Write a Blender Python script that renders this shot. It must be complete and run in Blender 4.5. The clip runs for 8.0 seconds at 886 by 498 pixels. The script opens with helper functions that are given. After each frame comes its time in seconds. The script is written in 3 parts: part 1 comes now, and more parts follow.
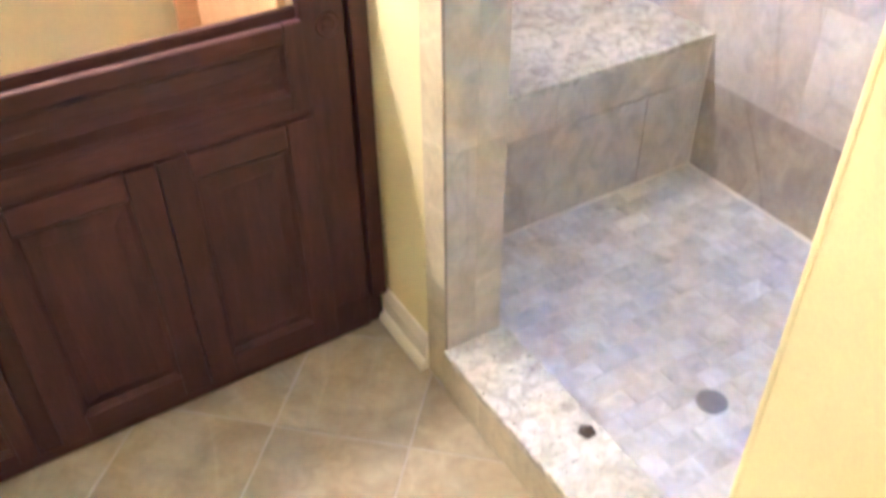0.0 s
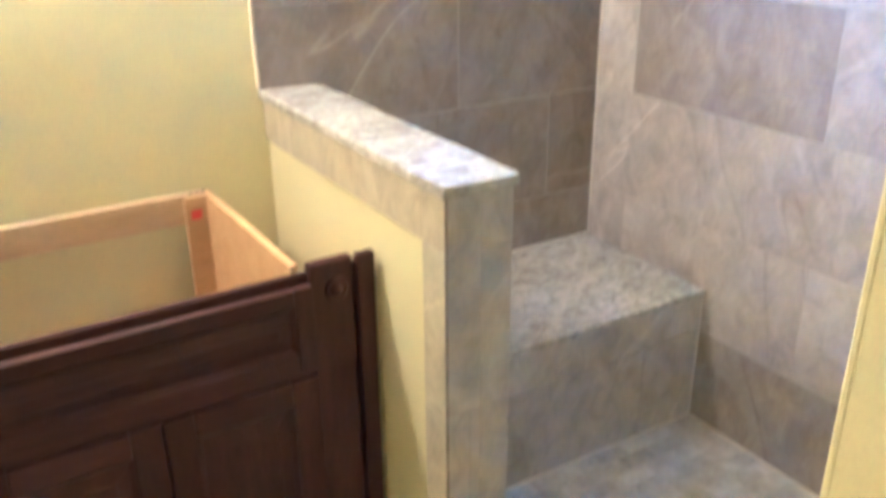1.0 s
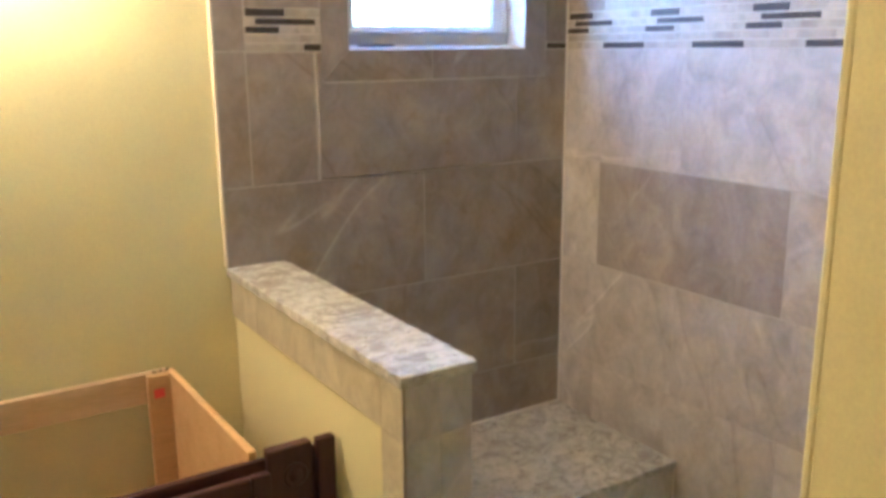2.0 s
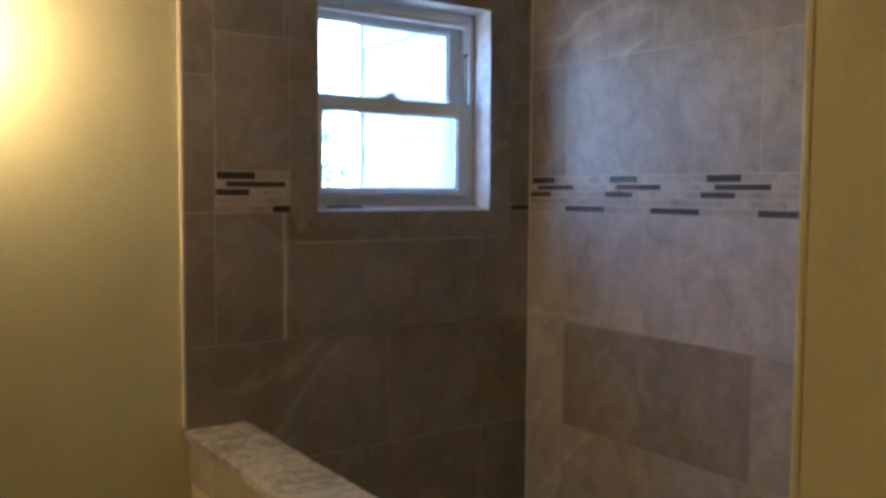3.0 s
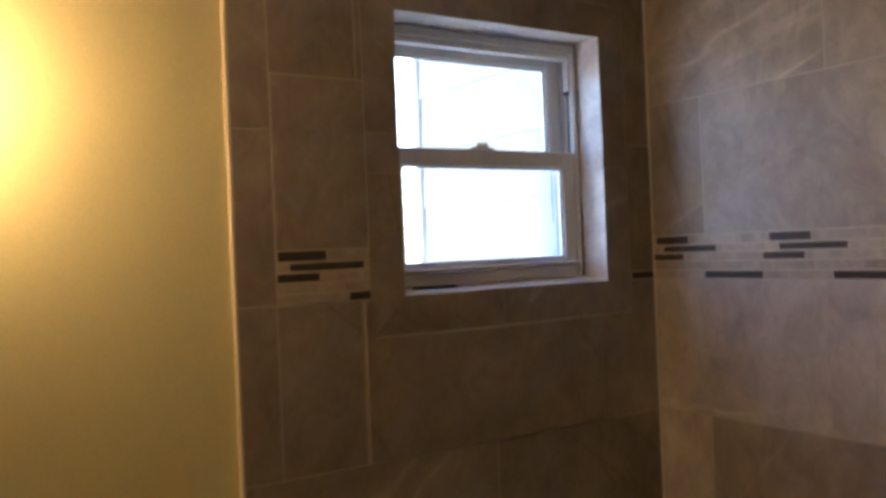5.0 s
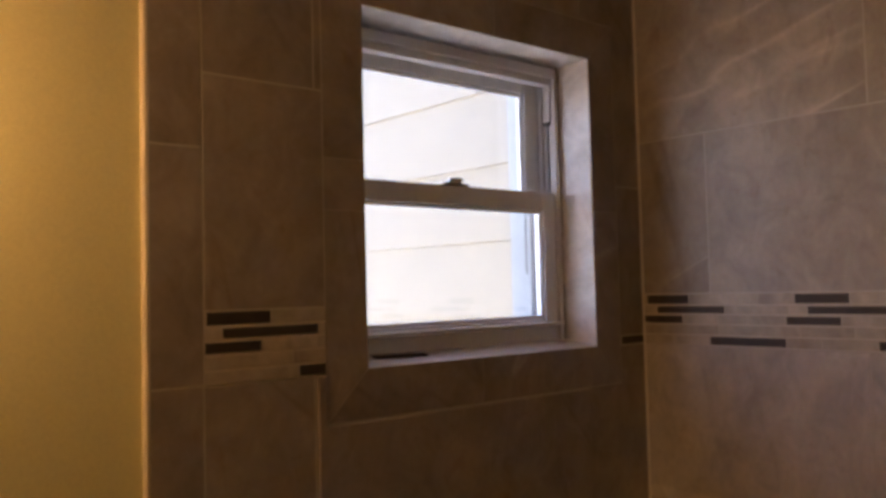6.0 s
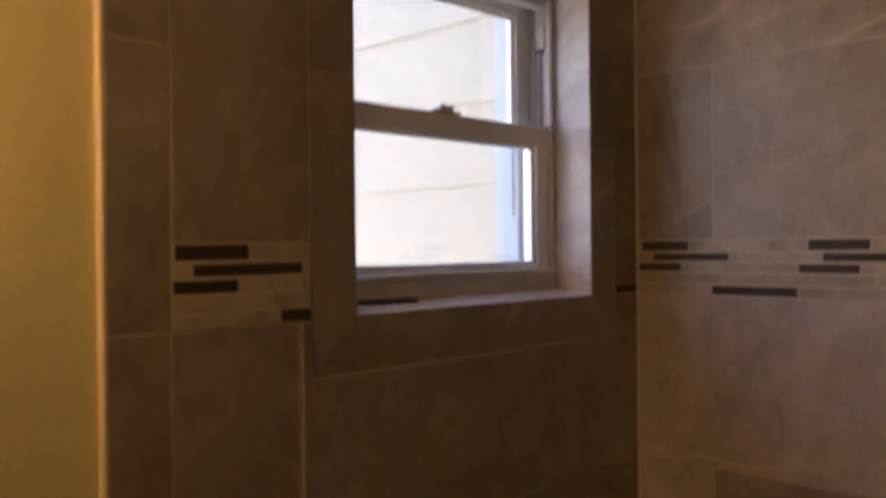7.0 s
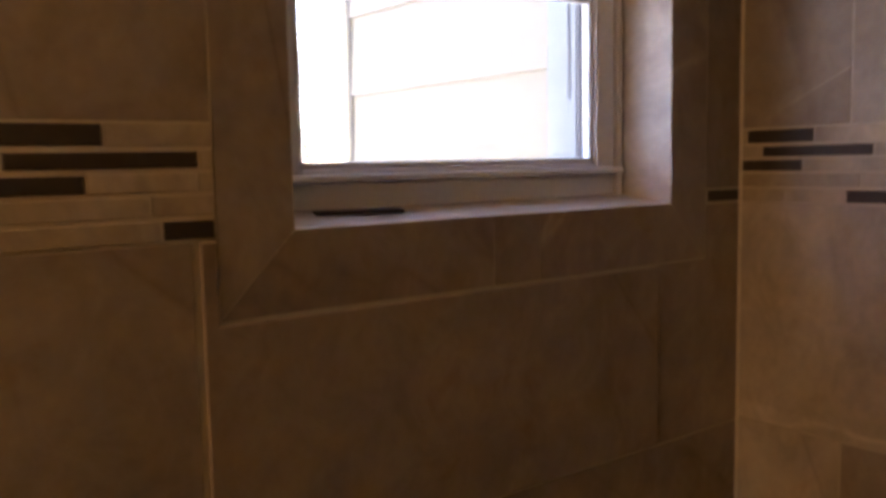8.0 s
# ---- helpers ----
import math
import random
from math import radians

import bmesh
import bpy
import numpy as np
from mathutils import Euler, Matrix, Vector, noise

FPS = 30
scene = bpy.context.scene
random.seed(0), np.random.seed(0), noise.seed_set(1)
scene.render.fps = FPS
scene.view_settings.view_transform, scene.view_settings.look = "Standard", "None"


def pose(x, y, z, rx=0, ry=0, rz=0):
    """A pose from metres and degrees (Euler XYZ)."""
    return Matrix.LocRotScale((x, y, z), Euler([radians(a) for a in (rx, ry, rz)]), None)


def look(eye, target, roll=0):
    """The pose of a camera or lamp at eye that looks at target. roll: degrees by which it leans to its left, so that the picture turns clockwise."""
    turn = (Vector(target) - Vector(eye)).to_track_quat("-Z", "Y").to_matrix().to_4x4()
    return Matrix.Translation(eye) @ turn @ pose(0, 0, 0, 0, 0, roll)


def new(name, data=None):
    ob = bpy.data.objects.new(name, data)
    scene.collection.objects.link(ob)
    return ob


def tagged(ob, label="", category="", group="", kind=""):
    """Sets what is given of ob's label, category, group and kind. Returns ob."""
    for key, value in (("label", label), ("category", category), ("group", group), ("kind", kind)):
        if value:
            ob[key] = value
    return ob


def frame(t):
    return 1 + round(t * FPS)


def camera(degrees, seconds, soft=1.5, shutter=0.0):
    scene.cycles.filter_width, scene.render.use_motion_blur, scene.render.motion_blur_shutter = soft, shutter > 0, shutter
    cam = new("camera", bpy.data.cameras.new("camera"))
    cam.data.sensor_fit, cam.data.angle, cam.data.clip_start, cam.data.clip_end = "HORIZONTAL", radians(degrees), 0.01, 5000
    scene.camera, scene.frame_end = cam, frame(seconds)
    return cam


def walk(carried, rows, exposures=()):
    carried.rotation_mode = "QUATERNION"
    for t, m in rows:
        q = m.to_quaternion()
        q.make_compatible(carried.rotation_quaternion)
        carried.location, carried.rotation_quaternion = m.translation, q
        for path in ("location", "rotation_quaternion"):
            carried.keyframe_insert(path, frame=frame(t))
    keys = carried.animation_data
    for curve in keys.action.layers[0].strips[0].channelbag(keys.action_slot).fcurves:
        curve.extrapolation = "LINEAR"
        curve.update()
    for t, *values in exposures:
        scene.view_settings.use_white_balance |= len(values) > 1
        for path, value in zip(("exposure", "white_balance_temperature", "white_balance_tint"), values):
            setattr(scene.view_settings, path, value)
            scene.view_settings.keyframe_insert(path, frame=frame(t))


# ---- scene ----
cam = camera(54.8, 8.0, soft=3.5, shutter=0.5)
PATH = [
    (0, (-1.656, -1.883, 1.383), (-0.855, -0.54, 0.137), -0.8),
    (0.2, (-1.659, -1.881, 1.389), (-0.828, -0.491, 0.215), -0.0),
    (0.5, (-1.662, -1.882, 1.407), (-0.785, -0.405, 0.383), -0.1),
    (0.7, (-1.653, -1.869, 1.428), (-0.758, -0.343, 0.495), -0.1),
    (1, (-1.666, -1.891, 1.448), (-0.718, -0.314, 0.664), -0.5),
    (1.2, (-1.66, -1.89, 1.469), (-0.65, -0.292, 0.816), -0.2),
    (2.3, (-1.627, -1.913, 1.519), (-0.556, -0.261, 1.163), -0.4),
    (2.5, (-1.639, -1.904, 1.526), (-0.519, -0.265, 1.287), 0.3),
    (2.7, (-1.624, -1.922, 1.553), (-0.496, -0.281, 1.371), 0.6),
    (3, (-1.635, -1.904, 1.561), (-0.494, -0.267, 1.429), 0.4),
    (3.5, (-1.631, -1.885, 1.571), (-0.493, -0.242, 1.496), 0.3),
    (3.7, (-1.627, -1.866, 1.574), (-0.471, -0.234, 1.542), -0.0),
    (4, (-1.642, -1.812, 1.576), (-0.452, -0.205, 1.535), -0.4),
    (4.2, (-1.653, -1.759, 1.569), (-0.479, -0.142, 1.489), -1.3),
    (4.5, (-1.615, -1.672, 1.563), (-0.526, 0.0, 1.425), -2.2),
    (4.7, (-1.576, -1.562, 1.582), (-0.509, 0.129, 1.53), -2.4),
    (5.8, (-1.418, -1.139, 1.616), (-0.192, 0.44, 1.689), -0.2),
    (6, (-1.434, -1.048, 1.629), (-0.13, 0.465, 1.722), -1.4),
    (6.5, (-1.464, -0.935, 1.629), (-0.065, 0.489, 1.748), -2.1),
    (7, (-1.402, -0.862, 1.602), (0.027, 0.537, 1.594), -0.6),
    (7.3, (-1.296, -0.804, 1.584), (0.087, 0.638, 1.488), -0.5),
    (7.5, (-1.213, -0.764, 1.584), (0.119, 0.726, 1.498), -0.7),
    (7.7, (-1.133, -0.716, 1.578), (0.159, 0.805, 1.452), -0.8),
    (8, (-1.041, -0.69, 1.57), (0.163, 0.894, 1.37), -1.1),
]
EXPOSURES = [(0, 7.5, 3520, 18), (0.5, 7.2, 3560, 15), (1.0, 6.7, 3540, 12), (2.3, 5.35, 4080, 8), (2.5, 4.9, 4140, 7), (3.0, 3.93, 4320, 10), (3.5, 3.58, 4400, 12), (4.0, 3.52, 4420, 13),
             (4.5, 3.82, 4550, 12), (6.0, 3.22, 6400, 29), (7.0, 3.22, 6400, 28), (8.0, 3.47, 6480, 31)]
walk(cam, [(t, look(eye, target, roll)) for t, eye, target, roll in PATH], EXPOSURES)

# ---- daylight ----
SUN_ELEV, SUN_AZ = radians(45), radians(58)
world = bpy.data.worlds.new("world")
scene.world = world
world.use_nodes = True
wn = world.node_tree.nodes
sky = wn.new("ShaderNodeTexSky")
sky.sky_type, sky.sun_disc = "NISHITA", False
sky.dust_density, sky.ozone_density = 1.0, 2.0
sky.sun_elevation, sky.sun_rotation = SUN_ELEV, SUN_AZ
world.node_tree.links.new(sky.outputs[0], wn["Background"].inputs[0])
wn["Background"].inputs[1].default_value = 0.15
sun = new("sun", bpy.data.lights.new("sun", "SUN"))
sun.data.energy, sun.data.angle, sun.data.color = 5.0, radians(0.6), (1.0, 0.95, 0.87)
sun_from = Vector((math.sin(SUN_AZ) * math.cos(SUN_ELEV), math.cos(SUN_AZ) * math.cos(SUN_ELEV), math.sin(SUN_ELEV)))
sun.matrix_world = look(sun_from * 20, (0, 0, 0))
LAMP_RADIANCE, LAMP_COLOUR = 2.95, (1.0, 0.55, 0.205)


# ---- materials ----
def shader(name):
    m = bpy.data.materials.new(name)
    m.use_nodes = True
    nt = m.node_tree
    return m, nt, nt.nodes["Principled BSDF"]


def node(nt, kind, **sets):
    n = nt.nodes.new(kind)
    for k, v in sets.items():
        if k in n.inputs:
            n.inputs[k].default_value = v
    return n


def coords(nt, spread=0.0, stretch=(1, 1, 1)):
    """Object coordinates, moved by the object's own random number so that alike pieces differ."""
    tc = nt.nodes.new("ShaderNodeTexCoord")
    info = nt.nodes.new("ShaderNodeObjectInfo")
    mul = nt.nodes.new("ShaderNodeVectorMath")
    mul.operation = "SCALE"
    mul.inputs[0].default_value = (13.7 * spread, 7.9 * spread, 3.3 * spread)
    nt.links.new(info.outputs["Random"], mul.inputs["Scale"])
    add = nt.nodes.new("ShaderNodeVectorMath")
    nt.links.new(tc.outputs["Object"], add.inputs[0])
    nt.links.new(mul.outputs[0], add.inputs[1])
    st = nt.nodes.new("ShaderNodeVectorMath")
    st.operation = "MULTIPLY"
    st.inputs[1].default_value = stretch
    nt.links.new(add.outputs[0], st.inputs[0])
    return st.outputs[0], info.outputs["Random"]


def noise_of(nt, vec, scale, detail=4.0, rough=0.55, distort=0.0):
    n = node(nt, "ShaderNodeTexNoise", Scale=scale, Detail=detail, Roughness=rough, Distortion=distort)
    nt.links.new(vec, n.inputs["Vector"])
    return n.outputs["Fac"]


def ramp(nt, fac, stops):
    r = nt.nodes.new("ShaderNodeValToRGB")
    els = r.color_ramp.elements
    while len(els) < len(stops):
        els.new(0.5)
    for e, (p, c) in zip(els, stops):
        e.position = p
        e.color = (*c, 1) if len(c) == 3 else (c[0], c[0], c[0], 1)
    nt.links.new(fac, r.inputs[0])
    return r.outputs[0]


def blend(nt, a, b, fac, mode="MIX"):
    m = nt.nodes.new("ShaderNodeMix")
    m.data_type, m.blend_type = "RGBA", mode
    for sock, val in ((m.inputs[0], fac), (m.inputs[6], a), (m.inputs[7], b)):
        if isinstance(val, (int, float)):
            sock.default_value = val
        elif isinstance(val, tuple):
            sock.default_value = (*val, 1)
        else:
            nt.links.new(val, sock)
    return m.outputs[2]


def bump(nt, bsdf, height, strength, distance=0.001):
    b = node(nt, "ShaderNodeBump", Strength=strength, Distance=distance)
    nt.links.new(height, b.inputs["Height"])
    nt.links.new(b.outputs[0], bsdf.inputs["Normal"])


def plain(name, colour, rough=0.5, metal=0.0, vary=0.12, scale=12.0, grain=120.0, relief=0.15, spread=1.0, tint=0.0):
    """A surface of one base colour with soft blotches, fine grain and relief."""
    m, nt, b = shader(name)
    vec, rnd = coords(nt, spread)
    big, fine = noise_of(nt, vec, scale, 5), noise_of(nt, vec, grain, 3)
    lo, hi = tuple(c * (1 - vary) for c in colour), tuple(min(1, c * (1 + vary)) for c in colour)
    col = ramp(nt, big, [(0.3, lo), (0.7, hi)])
    col = blend(nt, col, ramp(nt, fine, [(0.3, (0.92,)), (0.7, (1.0,))]), 1.0, "MULTIPLY")
    if tint:
        col = blend(nt, col, ramp(nt, rnd, [(0, (1 - tint,)), (1, (1.0,))]), 1.0, "MULTIPLY")
    nt.links.new(col, b.inputs["Base Color"])
    nt.links.new(ramp(nt, big, [(0.2, (rough * 0.85,)), (0.8, (min(1, rough * 1.15),))]), b.inputs["Roughness"])
    b.inputs["Metallic"].default_value = metal
    if relief:
        bump(nt, b, fine, relief)
    return m


def stone_tile(name, dark, mid, light, rough=0.3, vein=0.5, scale=2.6, tone=0.76, odd=0.0):
    """Marble-look porcelain: soft clouds, thin slanting veins, each piece its own cut of the stone."""
    m, nt, b = shader(name)
    vec, rnd = coords(nt, 1.0, (1.0, 0.75, 1.0))
    cloud = noise_of(nt, vec, scale, 6, 0.6, 1.1)
    col = ramp(nt, cloud, [(0.28, dark), (0.5, mid), (0.74, light)])
    warp = noise_of(nt, vec, 1.7, 4, 0.55, 0.6)
    angle = nt.nodes.new("ShaderNodeMath")
    angle.operation = "MULTIPLY"
    angle.inputs[1].default_value = 23.0
    nt.links.new(rnd, angle.inputs[0])
    swing = nt.nodes.new("ShaderNodeMath")
    swing.operation = "SINE"
    nt.links.new(angle.outputs[0], swing.inputs[0])
    turned = nt.nodes.new("ShaderNodeVectorRotate")
    turned.rotation_type = "Z_AXIS"
    nt.links.new(vec, turned.inputs["Vector"])
    tilt = nt.nodes.new("ShaderNodeMath")
    tilt.operation = "MULTIPLY_ADD"
    tilt.inputs[1].default_value, tilt.inputs[2].default_value = 0.4, -0.5
    nt.links.new(swing.outputs[0], tilt.inputs[0])
    nt.links.new(tilt.outputs[0], turned.inputs["Angle"])
    def veins(stretch, scale, width, gate):
        st = nt.nodes.new("ShaderNodeVectorMath")
        st.operation = "MULTIPLY"
        st.inputs[1].default_value = stretch
        nt.links.new(turned.outputs[0], st.inputs[0])
        field = noise_of(nt, st.outputs[0], scale, 4, 0.5, 0.6)
        core = ramp(nt, field, [(0.5 - width * 5, (0.0,)), (0.5 - width, (0.28,)), (0.5, (1.0,)), (0.5 + width, (0.12,)), (0.5 + width * 2, (0.0,))])
        return blend(nt, core, ramp(nt, warp, gate), 1.0, "MULTIPLY")
    strong = min(1, vein)
    col = blend(nt, col, (dark[0] * .64, dark[1] * .58, dark[2] * .52), veins((1.0, 0.25, 1.0), 2.6, .011, [(0.40, (strong * .62,)), (0.56, (0.05,))]))
    col = blend(nt, col, tuple(min(1, c * 1.32) for c in light), veins((0.25, 1.0, 1.0), 2.2, .007, [(0.45, (0.0,)), (0.56, (strong,))]))
    # rusty freckles
    dots = noise_of(nt, vec, 26, 3, 0.6, 0.5)
    col = blend(nt, col, (dark[0] * .95, dark[1] * .78, dark[2] * .62), ramp(nt, dots, [(0.60, (0.0,)), (0.70, (vein * 0.4,))]))
    fine, mottle = noise_of(nt, vec, 90, 4), noise_of(nt, vec, 15, 5, 0.65, 0.8)
    col = blend(nt, col, ramp(nt, mottle, [(0.34, (0.78,)), (0.50, (0.93,)), (0.64, (1.06,))]), 1.0, "MULTIPLY")
    col = blend(nt, col, ramp(nt, fine, [(0.3, (0.9,)), (0.7, (1.0,))]), 1.0, "MULTIPLY")
    prints = [(0, (tone,)), (1, (1.0,))] if not odd else [(0, (odd,)), (.14, (odd * 1.08,)), (.22, (tone,)), (1, (1.0,))]
    col = blend(nt, col, ramp(nt, rnd, prints), 1.0, "MULTIPLY")
    nt.links.new(col, b.inputs["Base Color"])
    nt.links.new(ramp(nt, cloud, [(0.3, (rough * 1.25,)), (0.75, (rough * 0.8,))]), b.inputs["Roughness"])
    bump(nt, b, cloud, 0.08, 0.002)
    return m


def granite(name):
    m, nt, b = shader(name)
    vec, _ = coords(nt, 1.0)
    grains = noise_of(nt, vec, 48, 5, 0.66, 0.6)
    col = ramp(nt, grains, [(0.33, (0.41, 0.385, 0.33)), (0.43, (0.52, 0.50, 0.44)), (0.52, (0.59, 0.57, 0.51)), (0.66, (0.66, 0.64, 0.585))])
    patch = noise_of(nt, vec, 17, 4, 0.62, 1.4)
    col = blend(nt, col, (0.34, 0.32, 0.275), ramp(nt, patch, [(0.47, (0.0,)), (0.62, (0.68,))]))
    drift = noise_of(nt, vec, 5, 3, 0.5, 0.8)
    col = blend(nt, col, ramp(nt, drift, [(0.35, (0.86,)), (0.65, (1.0,))]), 1.0, "MULTIPLY")
    speck = noise_of(nt, vec, 85, 2)
    col = blend(nt, col, (0.10, 0.085, 0.075), ramp(nt, speck, [(0.66, (0.0,)), (0.72, (0.7,))]))
    nt.links.new(col, b.inputs["Base Color"])
    b.inputs["Roughness"].default_value = 0.22
    bump(nt, b, patch, 0.05)
    return m


def wood(name, dark, light, rough, along=(1, 1, 8), spread=1.0):
    """Grain lines along the axis whose number is small in 'along'."""
    m, nt, b = shader(name)
    vec, rnd = coords(nt, spread, along)
    big, fine = noise_of(nt, vec, 4, 5, 0.6, 0.8), noise_of(nt, vec, 28, 4, 0.65, 0.3)
    col = ramp(nt, big, [(0.3, dark), (0.72, light)])
    col = blend(nt, col, ramp(nt, fine, [(0.32, (0.84,)), (0.6, (1.0,))]), 1.0, "MULTIPLY")
    col = blend(nt, col, ramp(nt, rnd, [(0, (0.85,)), (1, (1.0,))]), 1.0, "MULTIPLY")
    nt.links.new(col, b.inputs["Base Color"])
    nt.links.new(ramp(nt, fine, [(0.3, (rough * 1.2,)), (0.7, (rough * 0.9,))]), b.inputs["Roughness"])
    bump(nt, b, fine, 0.12)
    return m


PAINT = plain("yellow_paint", (0.80, 0.748, 0.37), 0.55, 0, 0.035, 2.5, 260, 0.12, 0)
CEILING_PAINT = plain("ceiling_paint", (0.82, 0.81, 0.77), 0.8, 0, 0.03, 3, 200, 0.1, 0)
TRIM_PAINT = plain("white_trim_paint", (0.80, 0.77, 0.63), 0.35, 0, 0.04, 6, 150, 0.05)
CAULK = plain("cream_caulk", (0.78, 0.70, 0.50), 0.5, 0, 0.06, 20, 200, 0.2)
EAST_GROUT = plain("taupe_grout", (0.50, 0.46, 0.40), 0.85, 0, 0.1, 20, 300, 0.4, 0)
MOSAIC_GROUT = plain("pale_beige_grout", (0.54, 0.485, 0.395), 0.85, 0, 0.1, 20, 300, 0.4, 0)
GROUT = plain("beige_grout", (0.455, 0.41, 0.335), 0.85, 0, 0.1, 20, 300, 0.4, 0)
SHOWER_GROUT = plain("pale_grout", (0.56, 0.54, 0.52), 0.8, 0, 0.1, 20, 300, 0.3, 0)
# same porcelain: coloured darker for the shaded window wall, lighter for the daylit side wall
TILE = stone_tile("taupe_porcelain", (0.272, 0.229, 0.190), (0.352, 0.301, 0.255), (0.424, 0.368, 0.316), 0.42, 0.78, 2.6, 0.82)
LIT_TILE = stone_tile("lit_taupe_porcelain", (0.335, 0.293, 0.243), (0.424, 0.376, 0.318), (0.505, 0.455, 0.390), 0.42, 0.82, 2.6, 0.88)
LIT_PALE_TILE = stone_tile("lit_pale_taupe_porcelain", (0.475, 0.425, 0.375), (0.595, 0.545, 0.485), (0.69, 0.642, 0.58), 0.40, 0.66, 2.6, 0.88)
DARK_TILE = stone_tile("taupe_porcelain_dark", (0.30, 0.26, 0.217), (0.385, 0.338, 0.288), (0.47, 0.42, 0.365), 0.42, 0.6, 2.6, 0.95)
TRIM_TILE = stone_tile("taupe_porcelain_cut", (0.43, 0.392, 0.355), (0.53, 0.49, 0.45), (0.61, 0.57, 0.525), 0.42, 0.4, 2.6, 0.92)
BORDER_TILE = stone_tile("cream_taupe_porcelain_cut", (0.50, 0.455, 0.285), (0.60, 0.55, 0.36), (0.68, 0.63, 0.44), 0.42, 0.4, 2.6, 0.94)
SILL_STONE = stone_tile("cream_stone", (0.68, 0.66, 0.61), (0.75, 0.73, 0.69), (0.79, 0.78, 0.75), 0.3, 0.2, 2.6, 0.95)
FLOOR_TILE = stone_tile("tan_floor_porcelain", (0.345, 0.294, 0.178), (0.42, 0.363, 0.226), (0.49, 0.432, 0.278), 0.42, 0.25, 3.4, 0.9)
MARBLE = stone_tile("grey_marble", (0.46, 0.44, 0.435), (0.62, 0.60, 0.595), (0.70, 0.69, 0.685), 0.35, 0.5, 13.0, 0.92, 0.80)
MOSAIC_DARK = plain("dark_glass_mosaic", (0.045, 0.034, 0.028), 0.5, 0, 0.25, 30, 200, 0.05, 1, 0.3)
MOSAIC_LIGHT = stone_tile("beige_stone_mosaic", (0.43, 0.37, 0.29), (0.51, 0.45, 0.36), (0.585, 0.525, 0.43), 0.4, 0.35, 18.0, 0.80)
GRANITE = granite("speckled_granite")
MAHOGANY = wood("mahogany_stain", (0.040, 0.0098, 0.0098), (0.077, 0.0212, 0.0208), 0.52, (9, 9, 1))
MAHOGANY_ACROSS = wood("mahogany_stain_across", (0.040, 0.0098, 0.0098), (0.077, 0.0212, 0.0208), 0.55, (1, 9, 9))
MAPLE = wood("raw_maple_ply", (0.68, 0.43, 0.145), (0.79, 0.555, 0.215), 0.55, (1, 6, 6))
MAPLE_EDGE = wood("raw_maple_edge", (0.69, 0.495, 0.235), (0.79, 0.605, 0.32), 0.6, (1, 8, 8))
STICKER = plain("red_sticker", (0.75, 0.10, 0.05), 0.5, 0, 0.1)
VINYL = plain("white_vinyl", (0.80, 0.80, 0.79), 0.32, 0, 0.03, 8, 150, 0.03)
SCREEN_GREY = plain("grey_aluminium", (0.245, 0.275, 0.28), 0.45, 0, 0.05, 8, 150, 0.03)
RUBBER = plain("dark_gasket", (0.10, 0.10, 0.105), 0.6)
STEEL = plain("dull_steel", (0.27, 0.27, 0.28), 0.5, 0.4, 0.15, 40, 300, 0.1)
DARK_STEEL = plain("tarnished_steel", (0.10, 0.085, 0.07), 0.45, 0.8, 0.2, 60, 300, 0.1)
HOLE = plain("drain_dark", (0.03, 0.03, 0.03), 0.7)
NICKEL = plain("brushed_nickel", (0.55, 0.52, 0.47), 0.3, 1.0, 0.08, 60, 400, 0.1)
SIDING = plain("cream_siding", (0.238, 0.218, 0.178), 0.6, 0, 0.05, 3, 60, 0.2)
JOINT_SHADE = plain("joint_shade_grey", (0.17, 0.16, 0.155), 0.9, 0, 0.3, 9, 60, 0.3)
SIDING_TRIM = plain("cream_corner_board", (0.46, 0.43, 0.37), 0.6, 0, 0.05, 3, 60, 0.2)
ROOFING = plain("grey_shingle", (0.12, 0.11, 0.10), 0.9, 0, 0.3, 8, 60, 0.6, 0)
BOUNCE_GROUND = plain("pale_bounce_ground", (0.44, 0.42, 0.375), 0.9, 0, 0.25, 0.7, 30, 0.8, 0)
BARK = plain("bark", (0.26, 0.22, 0.18), 0.9, 0, 0.3, 12, 60, 0.8)
LEAF = plain("leaf", (0.07, 0.105, 0.05), 0.6, 0, 0.35, 3, 60, 0.1)

GLASS, gt, gb = shader("window_glass")
gb.inputs["Base Color"].default_value = (0.97, 0.985, 0.98, 1)
gb.inputs["Roughness"].default_value = 0.0
gb.inputs["Transmission Weight"].default_value = 1.0
gb.inputs["IOR"].default_value = 1.45

SHADE, st_, sb = shader("lit_frosted_glass")
sb.inputs["Base Color"].default_value = (0.9, 0.85, 0.75, 1)
sb.inputs["Roughness"].default_value = 0.5
sb.inputs["Emission Color"].default_value = (*LAMP_COLOUR, 1)
sb.inputs["Emission Strength"].default_value = LAMP_RADIANCE


# ---- building tools ----
def part(name, bm, material, parent=None, label="", smooth=False):
    """Links a bmesh as one mesh object, under a parent if one is given."""
    bmesh.ops.recalc_face_normals(bm, faces=bm.faces)
    me = bpy.data.meshes.new(name)
    bm.to_mesh(me)
    bm.free()
    me.materials.append(material)
    if smooth:
        for p in me.polygons:
            p.use_smooth = True
    ob = new(name, me)
    if parent:
        ob.parent = parent
    if label:
        ob["label"] = label
    return ob


def thing(name, label, category, kind="", group=""):
    return tagged(new(name), label, category, group, kind)


